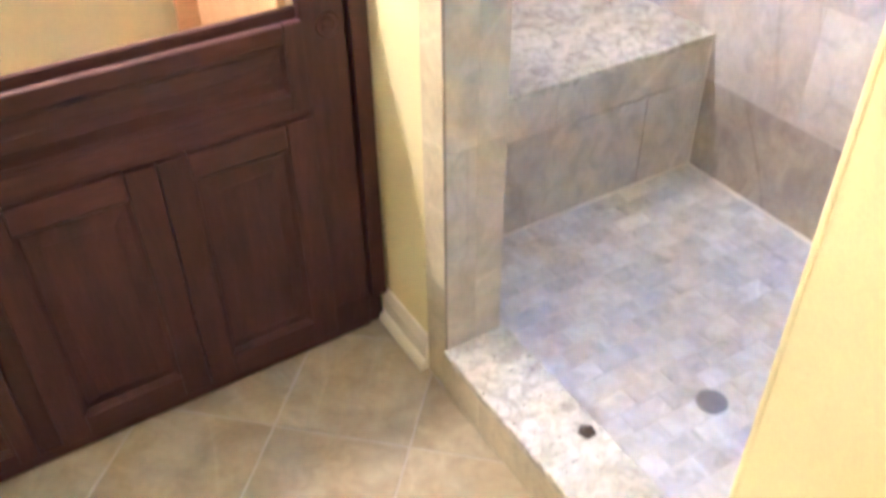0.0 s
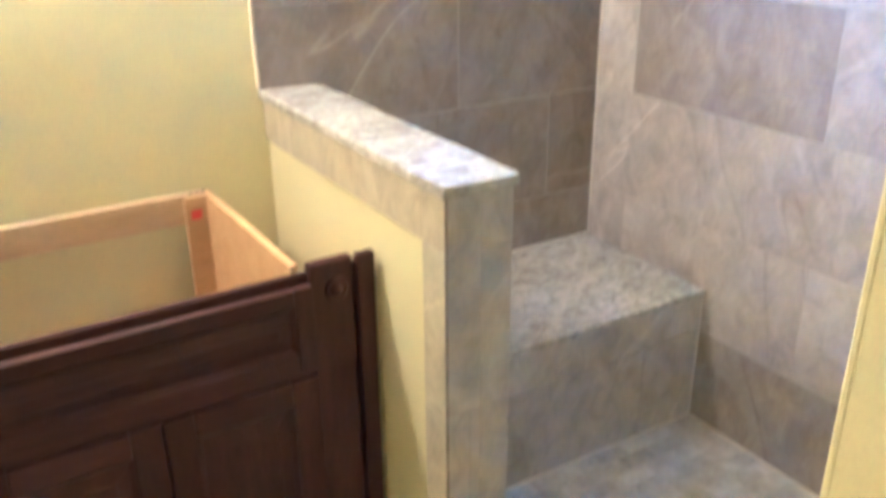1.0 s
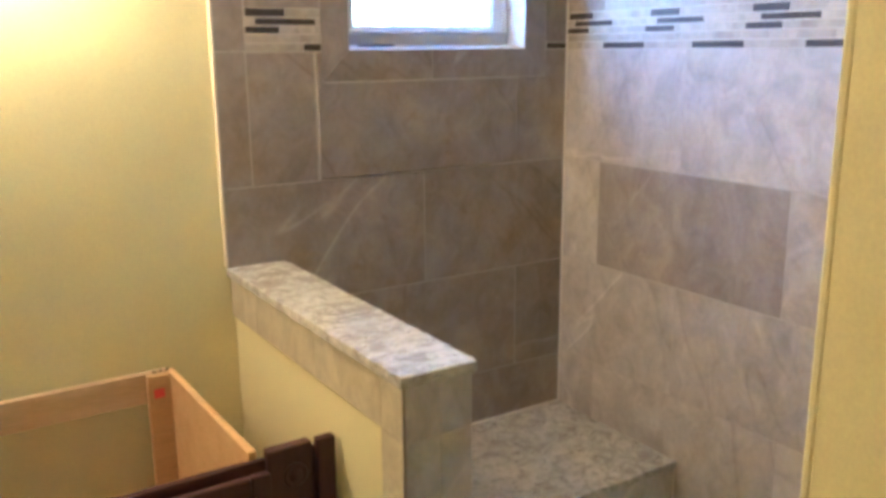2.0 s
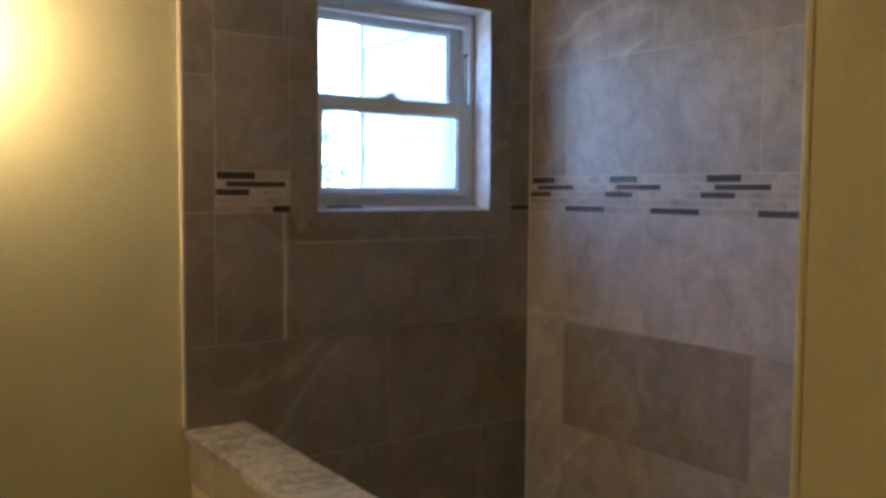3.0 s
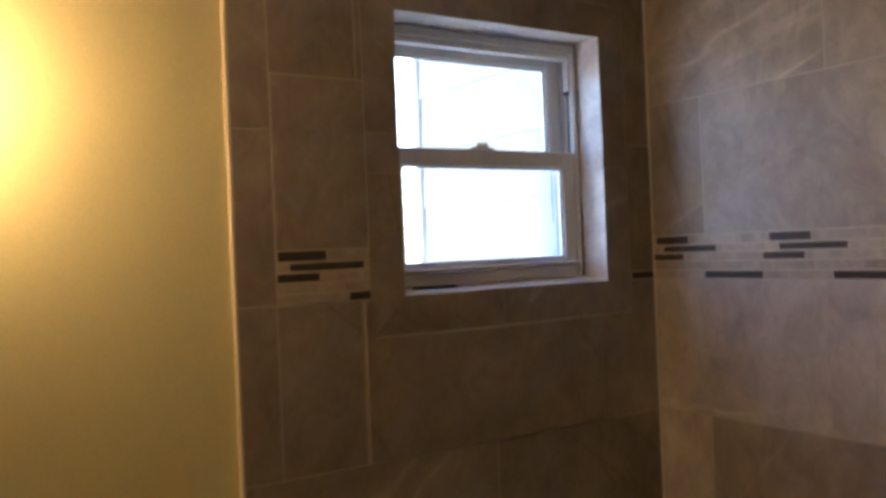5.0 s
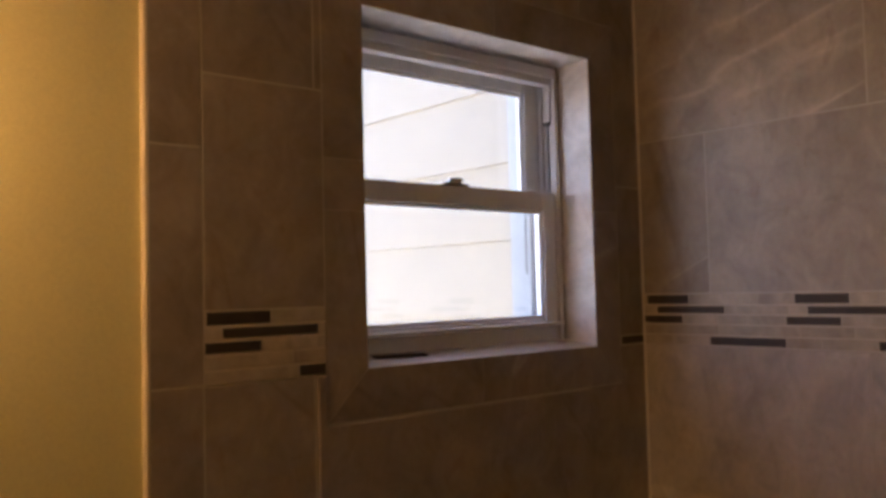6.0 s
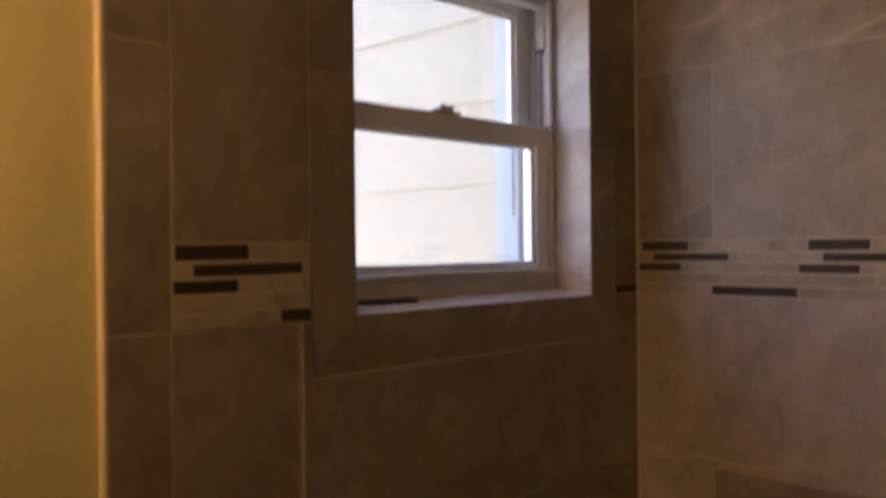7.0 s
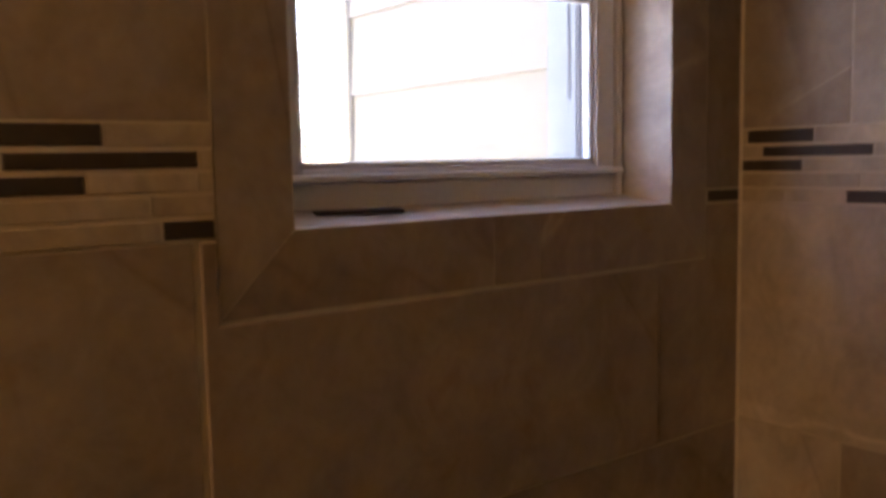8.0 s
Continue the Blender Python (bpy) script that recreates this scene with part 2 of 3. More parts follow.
def slab(a, b, bevel=0.0, segments=1, bm=None):
    """A box from corner a to corner b, with rounded edges."""
    bm = bm or bmesh.new()
    made = bmesh.ops.create_cube(bm, size=1)["verts"]
    for v in made:
        v.co = [a[i] + (v.co[i] + 0.5) * (b[i] - a[i]) for i in range(3)]
    if bevel:
        edges = list({e for v in made for e in v.link_edges})
        bmesh.ops.bevel(bm, geom=edges, offset=bevel, segments=segments, profile=0.5, affect="EDGES")
    return bm


def chipped_slab(a, b, long_axis, cuts, seed, chip=.0016):
    """A stone slab whose long edges are slightly uneven, as if dressed by hand."""
    rng = random.Random(seed)
    bm = slab(a, b)
    along = [e for e in bm.edges if abs(e.verts[0].co[long_axis] - e.verts[1].co[long_axis]) > 1e-4]
    bmesh.ops.subdivide_edges(bm, edges=along, cuts=cuts, use_grid_fill=True)
    side = 1 - long_axis
    mid = (a[side] + b[side]) / 2
    for v in bm.verts:
        top = v.co.z > (a[2] + b[2]) / 2
        v.co[side] += (1 if v.co[side] < mid else -1) * rng.uniform(0, chip) * (1.6 if top else .6)
        if top:
            v.co.z -= rng.uniform(0, chip * .5)
    bmesh.ops.bevel(bm, geom=[e for e in bm.edges if e.calc_face_angle(0) > .8], offset=.002, segments=1, affect="EDGES")
    return bm


def lathe(profile, steps=24, bm=None):
    """A turned shape about z from (radius, height) pairs."""
    bm = bm or bmesh.new()
    rings = [[bm.verts.new((r * math.cos(k * math.tau / steps), r * math.sin(k * math.tau / steps), z)) for k in range(steps)] for r, z in profile]
    for a, b in zip(rings, rings[1:]):
        for k in range(steps):
            bm.faces.new((a[k], a[(k + 1) % steps], b[(k + 1) % steps], b[k]))
    for ring in (rings[0], rings[-1]):
        bm.faces.new(ring)
    return bm


def moved(bm, m):
    bmesh.ops.transform(bm, matrix=m, verts=bm.verts)
    return bm


def extrude_profile(points, length):
    """A profile in x and z, drawn out along y by length."""
    bm = bmesh.new()
    a = [bm.verts.new((x, 0, z)) for x, z in points]
    b = [bm.verts.new((x, length, z)) for x, z in points]
    n = len(points)
    for k in range(n):
        bm.faces.new((a[k], a[(k + 1) % n], b[(k + 1) % n], b[k]))
    bm.faces.new(a)
    bm.faces.new(b)
    return bm


def inset(poly, d):
    """The polygon drawn in by d (counter-clockwise)."""
    out, n = [], len(poly)
    for k in range(n):
        p, q, r = Vector(poly[k - 1]), Vector(poly[k]), Vector(poly[(k + 1) % n])
        e, f = (q - p).normalized(), (r - q).normalized()
        n1, n2 = Vector((-e.y, e.x)), Vector((-f.y, f.x))
        m = n1 + n2
        out.append(q + m * (2 * d / max(0.2, m.length_squared)))
    return out


tile_meshes = {}


def tile(name, parent, material, plane, poly, joint=0.0026, thick=0.009, edge=0.0008, lift=0.0):
    """One flat piece on a plane (a matrix whose x and y lie in the surface and z points out of it)."""
    us, vs = [p[0] for p in poly], [p[1] for p in poly]
    c = Vector(((min(us) + max(us)) / 2, (min(vs) + max(vs)) / 2))
    local = tuple((round(u - c.x, 4), round(v - c.y, 4)) for u, v in poly)
    key = (local, material.name, joint, thick, edge)
    if key not in tile_meshes:
        foot = inset(local, joint / 2)
        top = inset(foot, edge)
        bm = bmesh.new()
        n = len(local)
        low = [bm.verts.new((p.x, p.y, -thick)) for p in foot]
        mid = [bm.verts.new((p.x, p.y, -edge)) for p in foot]
        up = [bm.verts.new((p.x, p.y, 0)) for p in top]
        for a, b in ((low, mid), (mid, up)):
            for k in range(n):
                bm.faces.new((a[k], a[(k + 1) % n], b[(k + 1) % n], b[k]))
        bm.faces.new(up)
        bmesh.ops.recalc_face_normals(bm, faces=bm.faces)
        me = bpy.data.meshes.new(name)
        bm.to_mesh(me)
        bm.free()
        me.materials.append(material)
        tile_meshes[key] = me
    ob = new(name, tile_meshes[key])
    ob.parent = parent
    ob.matrix_basis = plane @ Matrix.Translation((c.x, c.y, lift))
    return ob


def rect(u0, v0, u1, v1):
    return [(u0, v0), (u1, v0), (u1, v1), (u0, v1)]


def plane_of(origin, u, v):
    u, v = Vector(u), Vector(v)
    w = u.cross(v)
    return Matrix(((u.x, v.x, w.x, origin[0]), (u.y, v.y, w.y, origin[1]), (u.z, v.z, w.z, origin[2]), (0, 0, 0, 1)))


# ---- the room ----
H = 2.44                       # ceiling height
PAINT_Y = 0.010                # painted face of the window wall; tiles stand proud of it
WX0, WX1, WZ0, WZ1 = -0.683, -0.150, 1.513, 2.065   # tiled window opening
LEFT, BACK = -3.7, -4.4        # far sides of the room
EDGE = -1.017                  # where tile meets paint
FLOOR_Z = 0.045                # shower floor
NEAR = -1.86                   # near wall of the shower


def wall(name, boxes, label, material=PAINT):
    bm = bmesh.new()
    for a, b in boxes:
        slab(a, b, 0, 1, bm)
    ob = part(name, bm, material)
    return tagged(ob, label, "wall", "", "structure")


wy0, wy1 = PAINT_Y, 0.16
window_wall = wall("wall_north", [((LEFT - .1, wy0, 0), (WX0 - .012, wy1, H)), ((WX1 + .012, wy0, 0), (0.16, wy1, H)),
                                  ((WX0 - .012, wy0, 0), (WX1 + .012, wy1, WZ0 - .012)), ((WX0 - .012, wy0, WZ1 + .012), (WX1 + .012, wy1, H))],
                   "pale yellow painted wall, tiled in taupe porcelain inside the shower")
east_wall = wall("wall_east", [((0.010, BACK - .1, 0), (0.16, wy0, H))], "shower side wall tiled in taupe marble-look porcelain with a mosaic band")
wall("wall_west", [((LEFT - .1, BACK, 0), (LEFT, wy0, H))], "pale yellow painted bathroom wall")
wall("wall_south", [((LEFT - .1, BACK - .1, 0), (0.010, BACK, H))], "pale yellow painted bathroom wall")
stub = wall("wall_stub", [((-1.018, BACK, 0), (-0.884, -1.519, H)), ((-0.884, NEAR - .1, 0), (0.010, NEAR, H))], "yellow painted full-height wall beside the shower entry")
ceil = tagged(part("ceiling", slab((LEFT - .1, BACK - .1, H), (0.16, 0.16, H + .1)), CEILING_PAINT), "white painted ceiling", "ceiling", "", "structure")
floor = tagged(part("floor", slab((LEFT - .1, BACK - .1, -.15), (0.16, 0.16, -0.002)), GROUT), "tan diagonal porcelain floor tiles with pale grout", "floor", "", "structure")
roof = tagged(part("roof", slab((LEFT - .3, BACK - .3, H + .1), (0.2, 0.2, H + .22), .01), ROOFING), "grey shingled roof over the room", "roof", "", "structure")

# corner bead of the stub wall, and the caulked edge where tile meets paint
part("corner_bead", slab((-1.0188, -1.5198, 0), (-1.009, -1.510, H), .0026, 2), PAINT, stub)
part("caulk_line", slab((EDGE - .0055, -.0002, 1.02), (EDGE + .002, PAINT_Y + .002, H), .004, 3), CAULK, window_wall, "cream caulk edge")
# grout beds behind the tiles
bed = bmesh.new()
for a, b in [((EDGE, .0005, 1.005), (WX0 - .005, PAINT_Y + .001, H)), ((-.886, .0005, FLOOR_Z), (WX0 - .005, PAINT_Y + .001, 1.005)), ((WX1 + .005, .0005, FLOOR_Z), (.005, PAINT_Y + .001, H)),
             ((WX0 - .005, .0005, FLOOR_Z), (WX1 + .005, PAINT_Y + .001, WZ0 - .004)), ((WX0 - .005, .0005, WZ1 + .004), (WX1 + .005, PAINT_Y + .001, H))]:
    slab(a, b, 0, 1, bed)
part("grout", bed, GROUT, window_wall)
part("grout", slab((.0005, NEAR, FLOOR_Z), (.011, .0005, H)), EAST_GROUT, east_wall)
# paler grout bedding the mosaic bands
part("mosaic_grout", slab((-.943, .0001, 1.510), (-.758, .0010, 1.607)), MOSAIC_GROUT, window_wall)
part("mosaic_grout", slab((.0001, NEAR, 1.510), (.0010, -.001, 1.607)), MOSAIC_GROUT, east_wall)


# ---- window ----
def window():
    w = thing("window_1", "white vinyl single-hung window in a stone-lined opening", "window", "structure")
    d0, d1 = 0.076, 0.205            # the vinyl frame's depth
    x0, x1, z0, z1 = WX0 + .004, WX1 - .004, WZ0 + .010, WZ1 - .004
    f, g = .020, .011             # head and side widths
    frame_bm = bmesh.new()
    for a, b in [((x0, d0, z0), (x0 + g, d1, z1)), ((x1 - g, d0, z0), (x1, d1, z1)), ((x0, d0, z1 - f), (x1, d1, z1)), ((x0, d0 + .006, z0), (x1, d1, z0 + .029))]:
        slab(a, b, .002, 1, frame_bm)
    fr = part("window_frame", frame_bm, VINYL, w)
    # tracks at the sides and head
    for s, xa in ((1, x0 + g), (-1, x1 - g)):
        part("jamb_liner", slab((xa, d0 + .030, z0 + .022), (xa + s * .006, d0 + .036, z1 - f), .001), VINYL, w)
        part("balance_cover", slab((xa, d0 + .008, 1.955), (xa + s * .005, d0 + .028, z1 - f), .001), VINYL, w)
        part("balance_shoe", slab((xa, d0 + .012, 1.949), (xa + s * .006, d0 + .025, 1.9545), .001), RUBBER, w)
        part("track_rib", slab((xa, d0 + .0165, z0 + .040), (xa + s * .003, d0 + .0195, 1.949), .0005), SCREEN_GREY, w)
        part("track_gap", slab((xa, d0 + .0365, z0 + .022), (xa + s * .003, d0 + .0395, z1 - f)), RUBBER, w)
    part("screen_track", slab((x1 - g - .0035, d0 + .066, z0 + .022), (x1 - g, d0 + .073, z1 - f), .0005), RUBBER, w)
    part("screen_track", slab((x0 + g, d0 + .070, z0 + .022), (x0 + g + .0035, d0 + .074, z1 - f), .0005), RUBBER, w)
    part("screen_frame", slab((x1 - g - .003, d0 + .0745, z0 + .022), (x1 - g, d1 + .001, z1 - f), .0005), SCREEN_GREY, w, "grey screen frame")
    part("screen_slot", slab((x1 - g - .0042, d0 + .084, 1.655), (x1 - g - .0028, d0 + .089, z1 - f - .02), .0004), RUBBER, w)
    part("screen_frame", slab((x0 + g, d0 + .0745, z0 + .022), (x0 + g + .003, d1 - .004, z1 - f), .0005), SCREEN_GREY, w, "grey screen frame")
    part("head_stop", slab((x0 + g, d0 + .006, z1 - f - .014), (x1 - g, d0 + .028, z1 - f), .002), VINYL, w)

    def sash(name, xa, xb, za, zb, y0, y1, stile, top, bottom):
        s = part(name, slab((xa, y0, za), (xa + stile, y1, zb), .003, 2), VINYL, w)
        part("stile", slab((xb - stile, y0, za), (xb, y1, zb), .003, 2), VINYL, s)
        part("top_rail", slab((xa + stile, y0 + .001, zb - top), (xb - stile, y1 - .001, zb), .003, 2), VINYL, s)
        part("bottom_rail", slab((xa + stile, y0 + .001, za), (xb - stile, y1 - .001, za + bottom), .003, 2), VINYL, s)
        ym = (y0 + y1) / 2
        p = part("pane", slab((xa + stile - .004, ym - .002, za + bottom - .004), (xb - stile + .004, ym + .002, zb - top + .004)), GLASS, s)
        p.visible_shadow = False
        # glazing bead round the pane
        bead = bmesh.new()
        xi, xo, zi, zo = xa + stile, xb - stile, za + bottom, zb - top
        for a, b in [((xi, y0 + .006, zi), (xi + .006, ym, zo)), ((xo - .006, y0 + .006, zi), (xo, ym, zo)), ((xi, y0 + .006, zi), (xo, ym, zi + .006)), ((xi, y0 + .006, zo - .006), (xo, ym, zo))]:
            slab(a, b, .0015, 1, bead)
        part("glazing_bead", bead, VINYL, s)
        return s
    low = sash("lower_sash", x0 + g + .002, x1 - g - .002, z0 + .031, 1.812, d0 + .004, d0 + .029, .0335, .036, .0130)
    part("sill_stop", slab((x0 + g, d0 + .0295, z0 + .010), (x1 - g, d0 + .0385, z0 + .040), .001), VINYL, w)
    part("sash_lift", slab((x0 + g - .001, d0 - .012, z0 + .0300), (x1 - g + .001, d0 + .006, z0 + .0375), .0025, 2), VINYL, low)
    sash("upper_sash", x0 + g + .004, x1 - g - .004, 1.780, z1 - f - .004, d0 + .040, d0 + .064, .041, .026, .030)
    lock = part("sash_lock", slab((-.457, d0 + .004, 1.8125), (-.393, d0 + .026, 1.817), .002, 2), VINYL, w, "white cam lock")
    part("lock_cam", moved(lathe([(.014, 0), (.014, .004), (.011, .0065)], 16), pose(-.425, d0 + .016, 1.817)), VINYL, lock, smooth=False)
    part("lock_lever", slab((-.441, d0 + .003, 1.8175), (-.411, d0 + .012, 1.8255), .002, 2), VINYL, lock)
    # outside trim
    part("exterior_flange", slab((WX0 - .045, .161, WZ0 - .03), (WX0 + .003, .190, WZ1 + .03), .002), VINYL, w)
    part("exterior_flange", slab((WX1 - .003, .161, WZ0 - .03), (WX1 + .045, .190, WZ1 + .03), .002), VINYL, w)
    part("exterior_casing", slab((x1 - g + .0005, d1 + .0005, WZ0 - .03), (WX1 + .045, d1 + .003, WZ1 + .03), .001), VINYL, w)
    return w


window()
# stone lining of the opening
lin = thing("window_lining", "cream stone jambs and sill lining the shower window", "window sill", "structure")
part("sill", extrude_profile([(0, 0), (.088, .012), (.088, -.006), (0, -.012)], WX1 - WX0 + .02), SILL_STONE, lin).matrix_basis = Matrix.Translation((WX1 + .010, .0015, WZ0)) @ pose(0, 0, 0, 0, 0, 90)
part("jamb", slab((WX0 - .011, .0005, WZ0 - .004), (WX0, .16, WZ1 + .011), .001), SILL_STONE, lin)
part("jamb", slab((WX1, .0005, WZ0 - .004), (WX1 + .011, .16, WZ1 + .011), .001), SILL_STONE, lin)
part("head", slab((WX0, .0005, WZ1), (WX1, .16, WZ1 + .011), .001), SILL_STONE, lin)
strip = tagged(part("mosaic_offcut", slab((-.047, -.008, 0), (.047, .008, .003), .001), MOSAIC_DARK),
               "dark glass mosaic offcut lying on the window sill", "tile offcut")
strip.matrix_world = pose(-.583, .052, 1.5212, 7.7, 0, -12)


# ---- bench, pony wall, curb ----
BENCH_Y = -0.478
bench = thing("shower_bench", "tiled shower bench with a speckled granite top", "bench")
part("core", slab((-.872, BENCH_Y + .008, FLOOR_Z), (.001, .001, .424)), GROUT, bench)
part("seat_slab", chipped_slab((-.874, BENCH_Y - .0085, .425), (-.001, -.001, .4455), 0, 90, 6), GRANITE, bench, "speckled granite seat slab")

PX0, PX1, PEND = -1.012, -0.880, -0.812
pony = thing("pony_wall", "half-height wall, painted yellow outside, tiled at its end, granite cap", "half wall", "structure")
part("core", slab((PX0 + .008, PEND + .008, 0), (PX1 - .008, .008, .996)), PAINT, pony)
part("cap", chipped_slab((-1.0225, -.822, .997), (-.8735, -.0005, 1.0175), 1, 90, 4), GRANITE, pony, "speckled granite cap")
part("grout", slab((PX0 + .0010, PEND + .0010, 0), (PX1 - .0010, PEND + .0085, .996)), GROUT, pony)
part("grout", slab((PX0 + .0010, -.7345, 0), (PX0 + .0085, PEND + .0010, .996)), GROUT, pony)
part("grout", slab((PX0 + .0010, -.7345, .900), (PX0 + .0085, .005, .996)), GROUT, pony)
part("grout", slab((PX1 - .0085, PEND + .0012, FLOOR_Z), (PX1 - .0010, .0, .996)), GROUT, pony)
part("tile_edge_trim", slab((PX0 - .001, PEND - .001, .0), (PX0 + .004, PEND + .004, .996), .001), TILE, pony)

curb = thing("shower_curb", "low tiled shower curb with a granite top", "curb", "structure")
part("core", slab((-1.010, -1.519, 0), (-.886, PEND - .0005, .104)), GROUT, curb)
part("top_slab", chipped_slab((-1.0225, -1.519, .105), (-.8715, PEND - .001, .1255), 1, 80, 5), GRANITE, curb, "speckled granite curb top")

tray = tagged(part("shower_floor", slab((-.886, NEAR, 0), (.011, BENCH_Y + .02, FLOOR_Z - .0012)), SHOWER_GROUT), "mottled grey marble brick mosaic shower floor", "shower floor", "", "structure")


# ---- baseboard ----
def baseboard(m, length, name="baseboard"):
    b = part(name, extrude_profile([(0, 0), (.028, 0), (.028, .009), (.025, .016), (.019, .021), (.013, .022), (.013, .062), (.010, .070), (.010, .076), (.005, .086), (0, .088)], length), TRIM_PAINT)
    b.matrix_world = m
    return tagged(b, "white painted moulded baseboard", "baseboard", "", "structure")


baseboard(pose(PX0 + .008, -.5405, 0, 0, 0, 180), .194)
baseboard(pose(-1.018, -1.519, 0, 0, 0, 180), -1.519 - BACK)
baseboard(pose(LEFT, BACK, 0), -BACK + wy0)


# ---- vanity ----
VF, VT = -0.540, 0.810      # front of the face frame, top of the cabinet
VR, VL = -1.155, -2.150     # the box's sides


def raised_front(name, x0, x1, z0, z1, parent, material, rail=.055, y=VF):
    """A raised-panel door or drawer front: frame, moulding and a bevelled field."""
    t = .019
    door = part(name, slab((x0, y - t, z0), (x0 + rail, y - .0005, z1), .003, 2), MAHOGANY, parent)
    part("stile", slab((x1 - rail, y - t, z0), (x1, y - .0005, z1), .003, 2), MAHOGANY, door)
    part("rail", slab((x0 + rail, y - t, z1 - rail), (x1 - rail, y - .0005, z1), .005, 3), MAHOGANY_ACROSS, door)
    part("rail", slab((x0 + rail, y - t, z0), (x1 - rail, y - .0005, z0 + rail), .003, 2), MAHOGANY_ACROSS, door)
    a, b, c, d = x0 + rail, x1 - rail, z0 + rail, z1 - rail
    # sloped sticking inside the frame, a groove, then the raised field
    bm = bmesh.new()
    loops = []
    for off, depth in ((-.012, .012), (0, .0055), (.006, .008), (.009, .012), (.012, .012), (.034, .005), (.037, .003)):
        loops.append([bm.verts.new(p) for p in ((a + off, y - t + depth, c + off), (b - off, y - t + depth, c + off), (b - off, y - t + depth, d - off), (a + off, y - t + depth, d - off))])
    for p, q in zip(loops, loops[1:]):
        for k in range(4):
            bm.faces.new((p[k], p[(k + 1) % 4], q[(k + 1) % 4], q[k]))
    bm.faces.new(loops[-1])
    part("panel", bm, material, door)
    return door


def vanity():
    v = thing("vanity_cabinet", "dark mahogany raised-panel vanity cabinet, open topped without a counter", "vanity cabinet")
    part("side_panel", slab((VR - .016, VF + .019, .0), (VR, -.012, VT - .003), .001), MAPLE, v)
    part("side_panel", slab((VL, VF + .019, .0), (VL + .016, -.012, VT - .003), .001), MAPLE, v)
    part("partition", slab((-1.79, VF + .019, .08), (-1.774, -.012, VT - .02), .001), MAPLE, v)
    part("bottom_panel", slab((VL + .016, VF + .019, .08), (VR - .016, -.012, .096), .001), MAPLE, v)
    part("back_rail", slab((VL + .016, -.028, VT - .070), (VR - .016, -.011, VT), .001), MAPLE_EDGE, v)
    part("back_rail", slab((VL + .016, -.028, .096), (VR - .016, -.011, .17), .001), MAPLE, v)
    brace = part("corner_brace", slab((VR - .066, -.042, .096), (VR - .017, -.0285, VT - .004), .001), MAPLE, v)
    part("sticker", slab((VR - .054, -.0430, VT - .058), (VR - .030, -.0421, VT - .036)), STICKER, brace, "red paper sticker")
    part("front_rail_inner", slab((VL + .016, VF + .0195, VT - .070), (VR - .017, VF + .034, VT - .024), .001), MAHOGANY, v)
    for k in range(3):
        part("staple", slab((VR - .05 + k * .014, -.030, VT + .0001), (VR - .042 + k * .014, -.0285, VT + .004), .0005), DARK_STEEL, v)
    # face frame
    part("top_rail", slab((VL, VF + .007, VT - .054), (VR + .012, VF + .019, VT - .018), .0015), MAHOGANY_ACROSS, v)
    part("middle_rail", slab((VL, VF - .012, .5895), (VR + .0115, VF + .0185, .6045), .001), MAHOGANY_ACROSS, v)
    part("base_rail", slab((VL, VF - .004, 0), (-1.056, VF + .019, .034), .002), MAHOGANY_ACROSS, v)
    part("centre_stile", slab((-1.80, VF + .0005, .034), (-1.738, VF + .0185, VT - .036)), MAHOGANY, v)
    part("door_stile", slab((-1.462, VF + .0005, .034), (-1.422, VF + .0185, .575)), MAHOGANY, v)
    # right-hand pilaster with a turned rosette at its head
    pil = part("pilaster", slab((VR + .012, VF - .006, .0342), (-1.056, VF + .019, VT - .0005), .003, 2), MAHOGANY, v)
    ros = lathe([(.024, 0), (.024, .003), (.020, .005), (.017, .003), (.013, .003), (.010, .006), (.004, .008)], 28)
    part("rosette", moved(ros, pose(-1.092, VF - .006, .752, 90)), MAHOGANY, pil, "turned round rosette", True)
    part("plinth_block", slab((VR + .011, VF - .009, .0342), (-1.0555, VF - .0055, .10), .002), MAHOGANY, pil)
    # doors and drawer fronts
    raised_front("false_drawer_front", -1.748, -1.144, .606, .776, v, MAHOGANY_ACROSS, .036)
    raised_front("door", -1.4415, -1.144, .036, .588, v, MAHOGANY)
    raised_front("door", -1.748, -1.4435, .036, .588, v, MAHOGANY)
    for za, zb in ((.036, .288), (.294, .588), (.606, .776)):
        raised_front("drawer_front", VL + .02, -1.792, za, zb, v, MAHOGANY_ACROSS, .036)
    # it stands a little askew, its far end drawn out from the wall
    v.matrix_basis = pose(-1.10, -.55, 0, 0, 0, 1.2) @ Matrix.Translation((1.10, .55, 0))
    return v


vanity()
filler = tagged(part("filler_strip", slab((-1.050, VF - .016, .0885), (-1.0145, VF + .004, VT + .004), .002, 2), MAHOGANY),
                "dark mahogany filler strip standing between vanity and half wall", "filler strip")
part("cleat", slab((-1.0545, VF + .0045, 0.0), (-1.020, VF + .02, VT - .02), .001), MAHOGANY, filler)


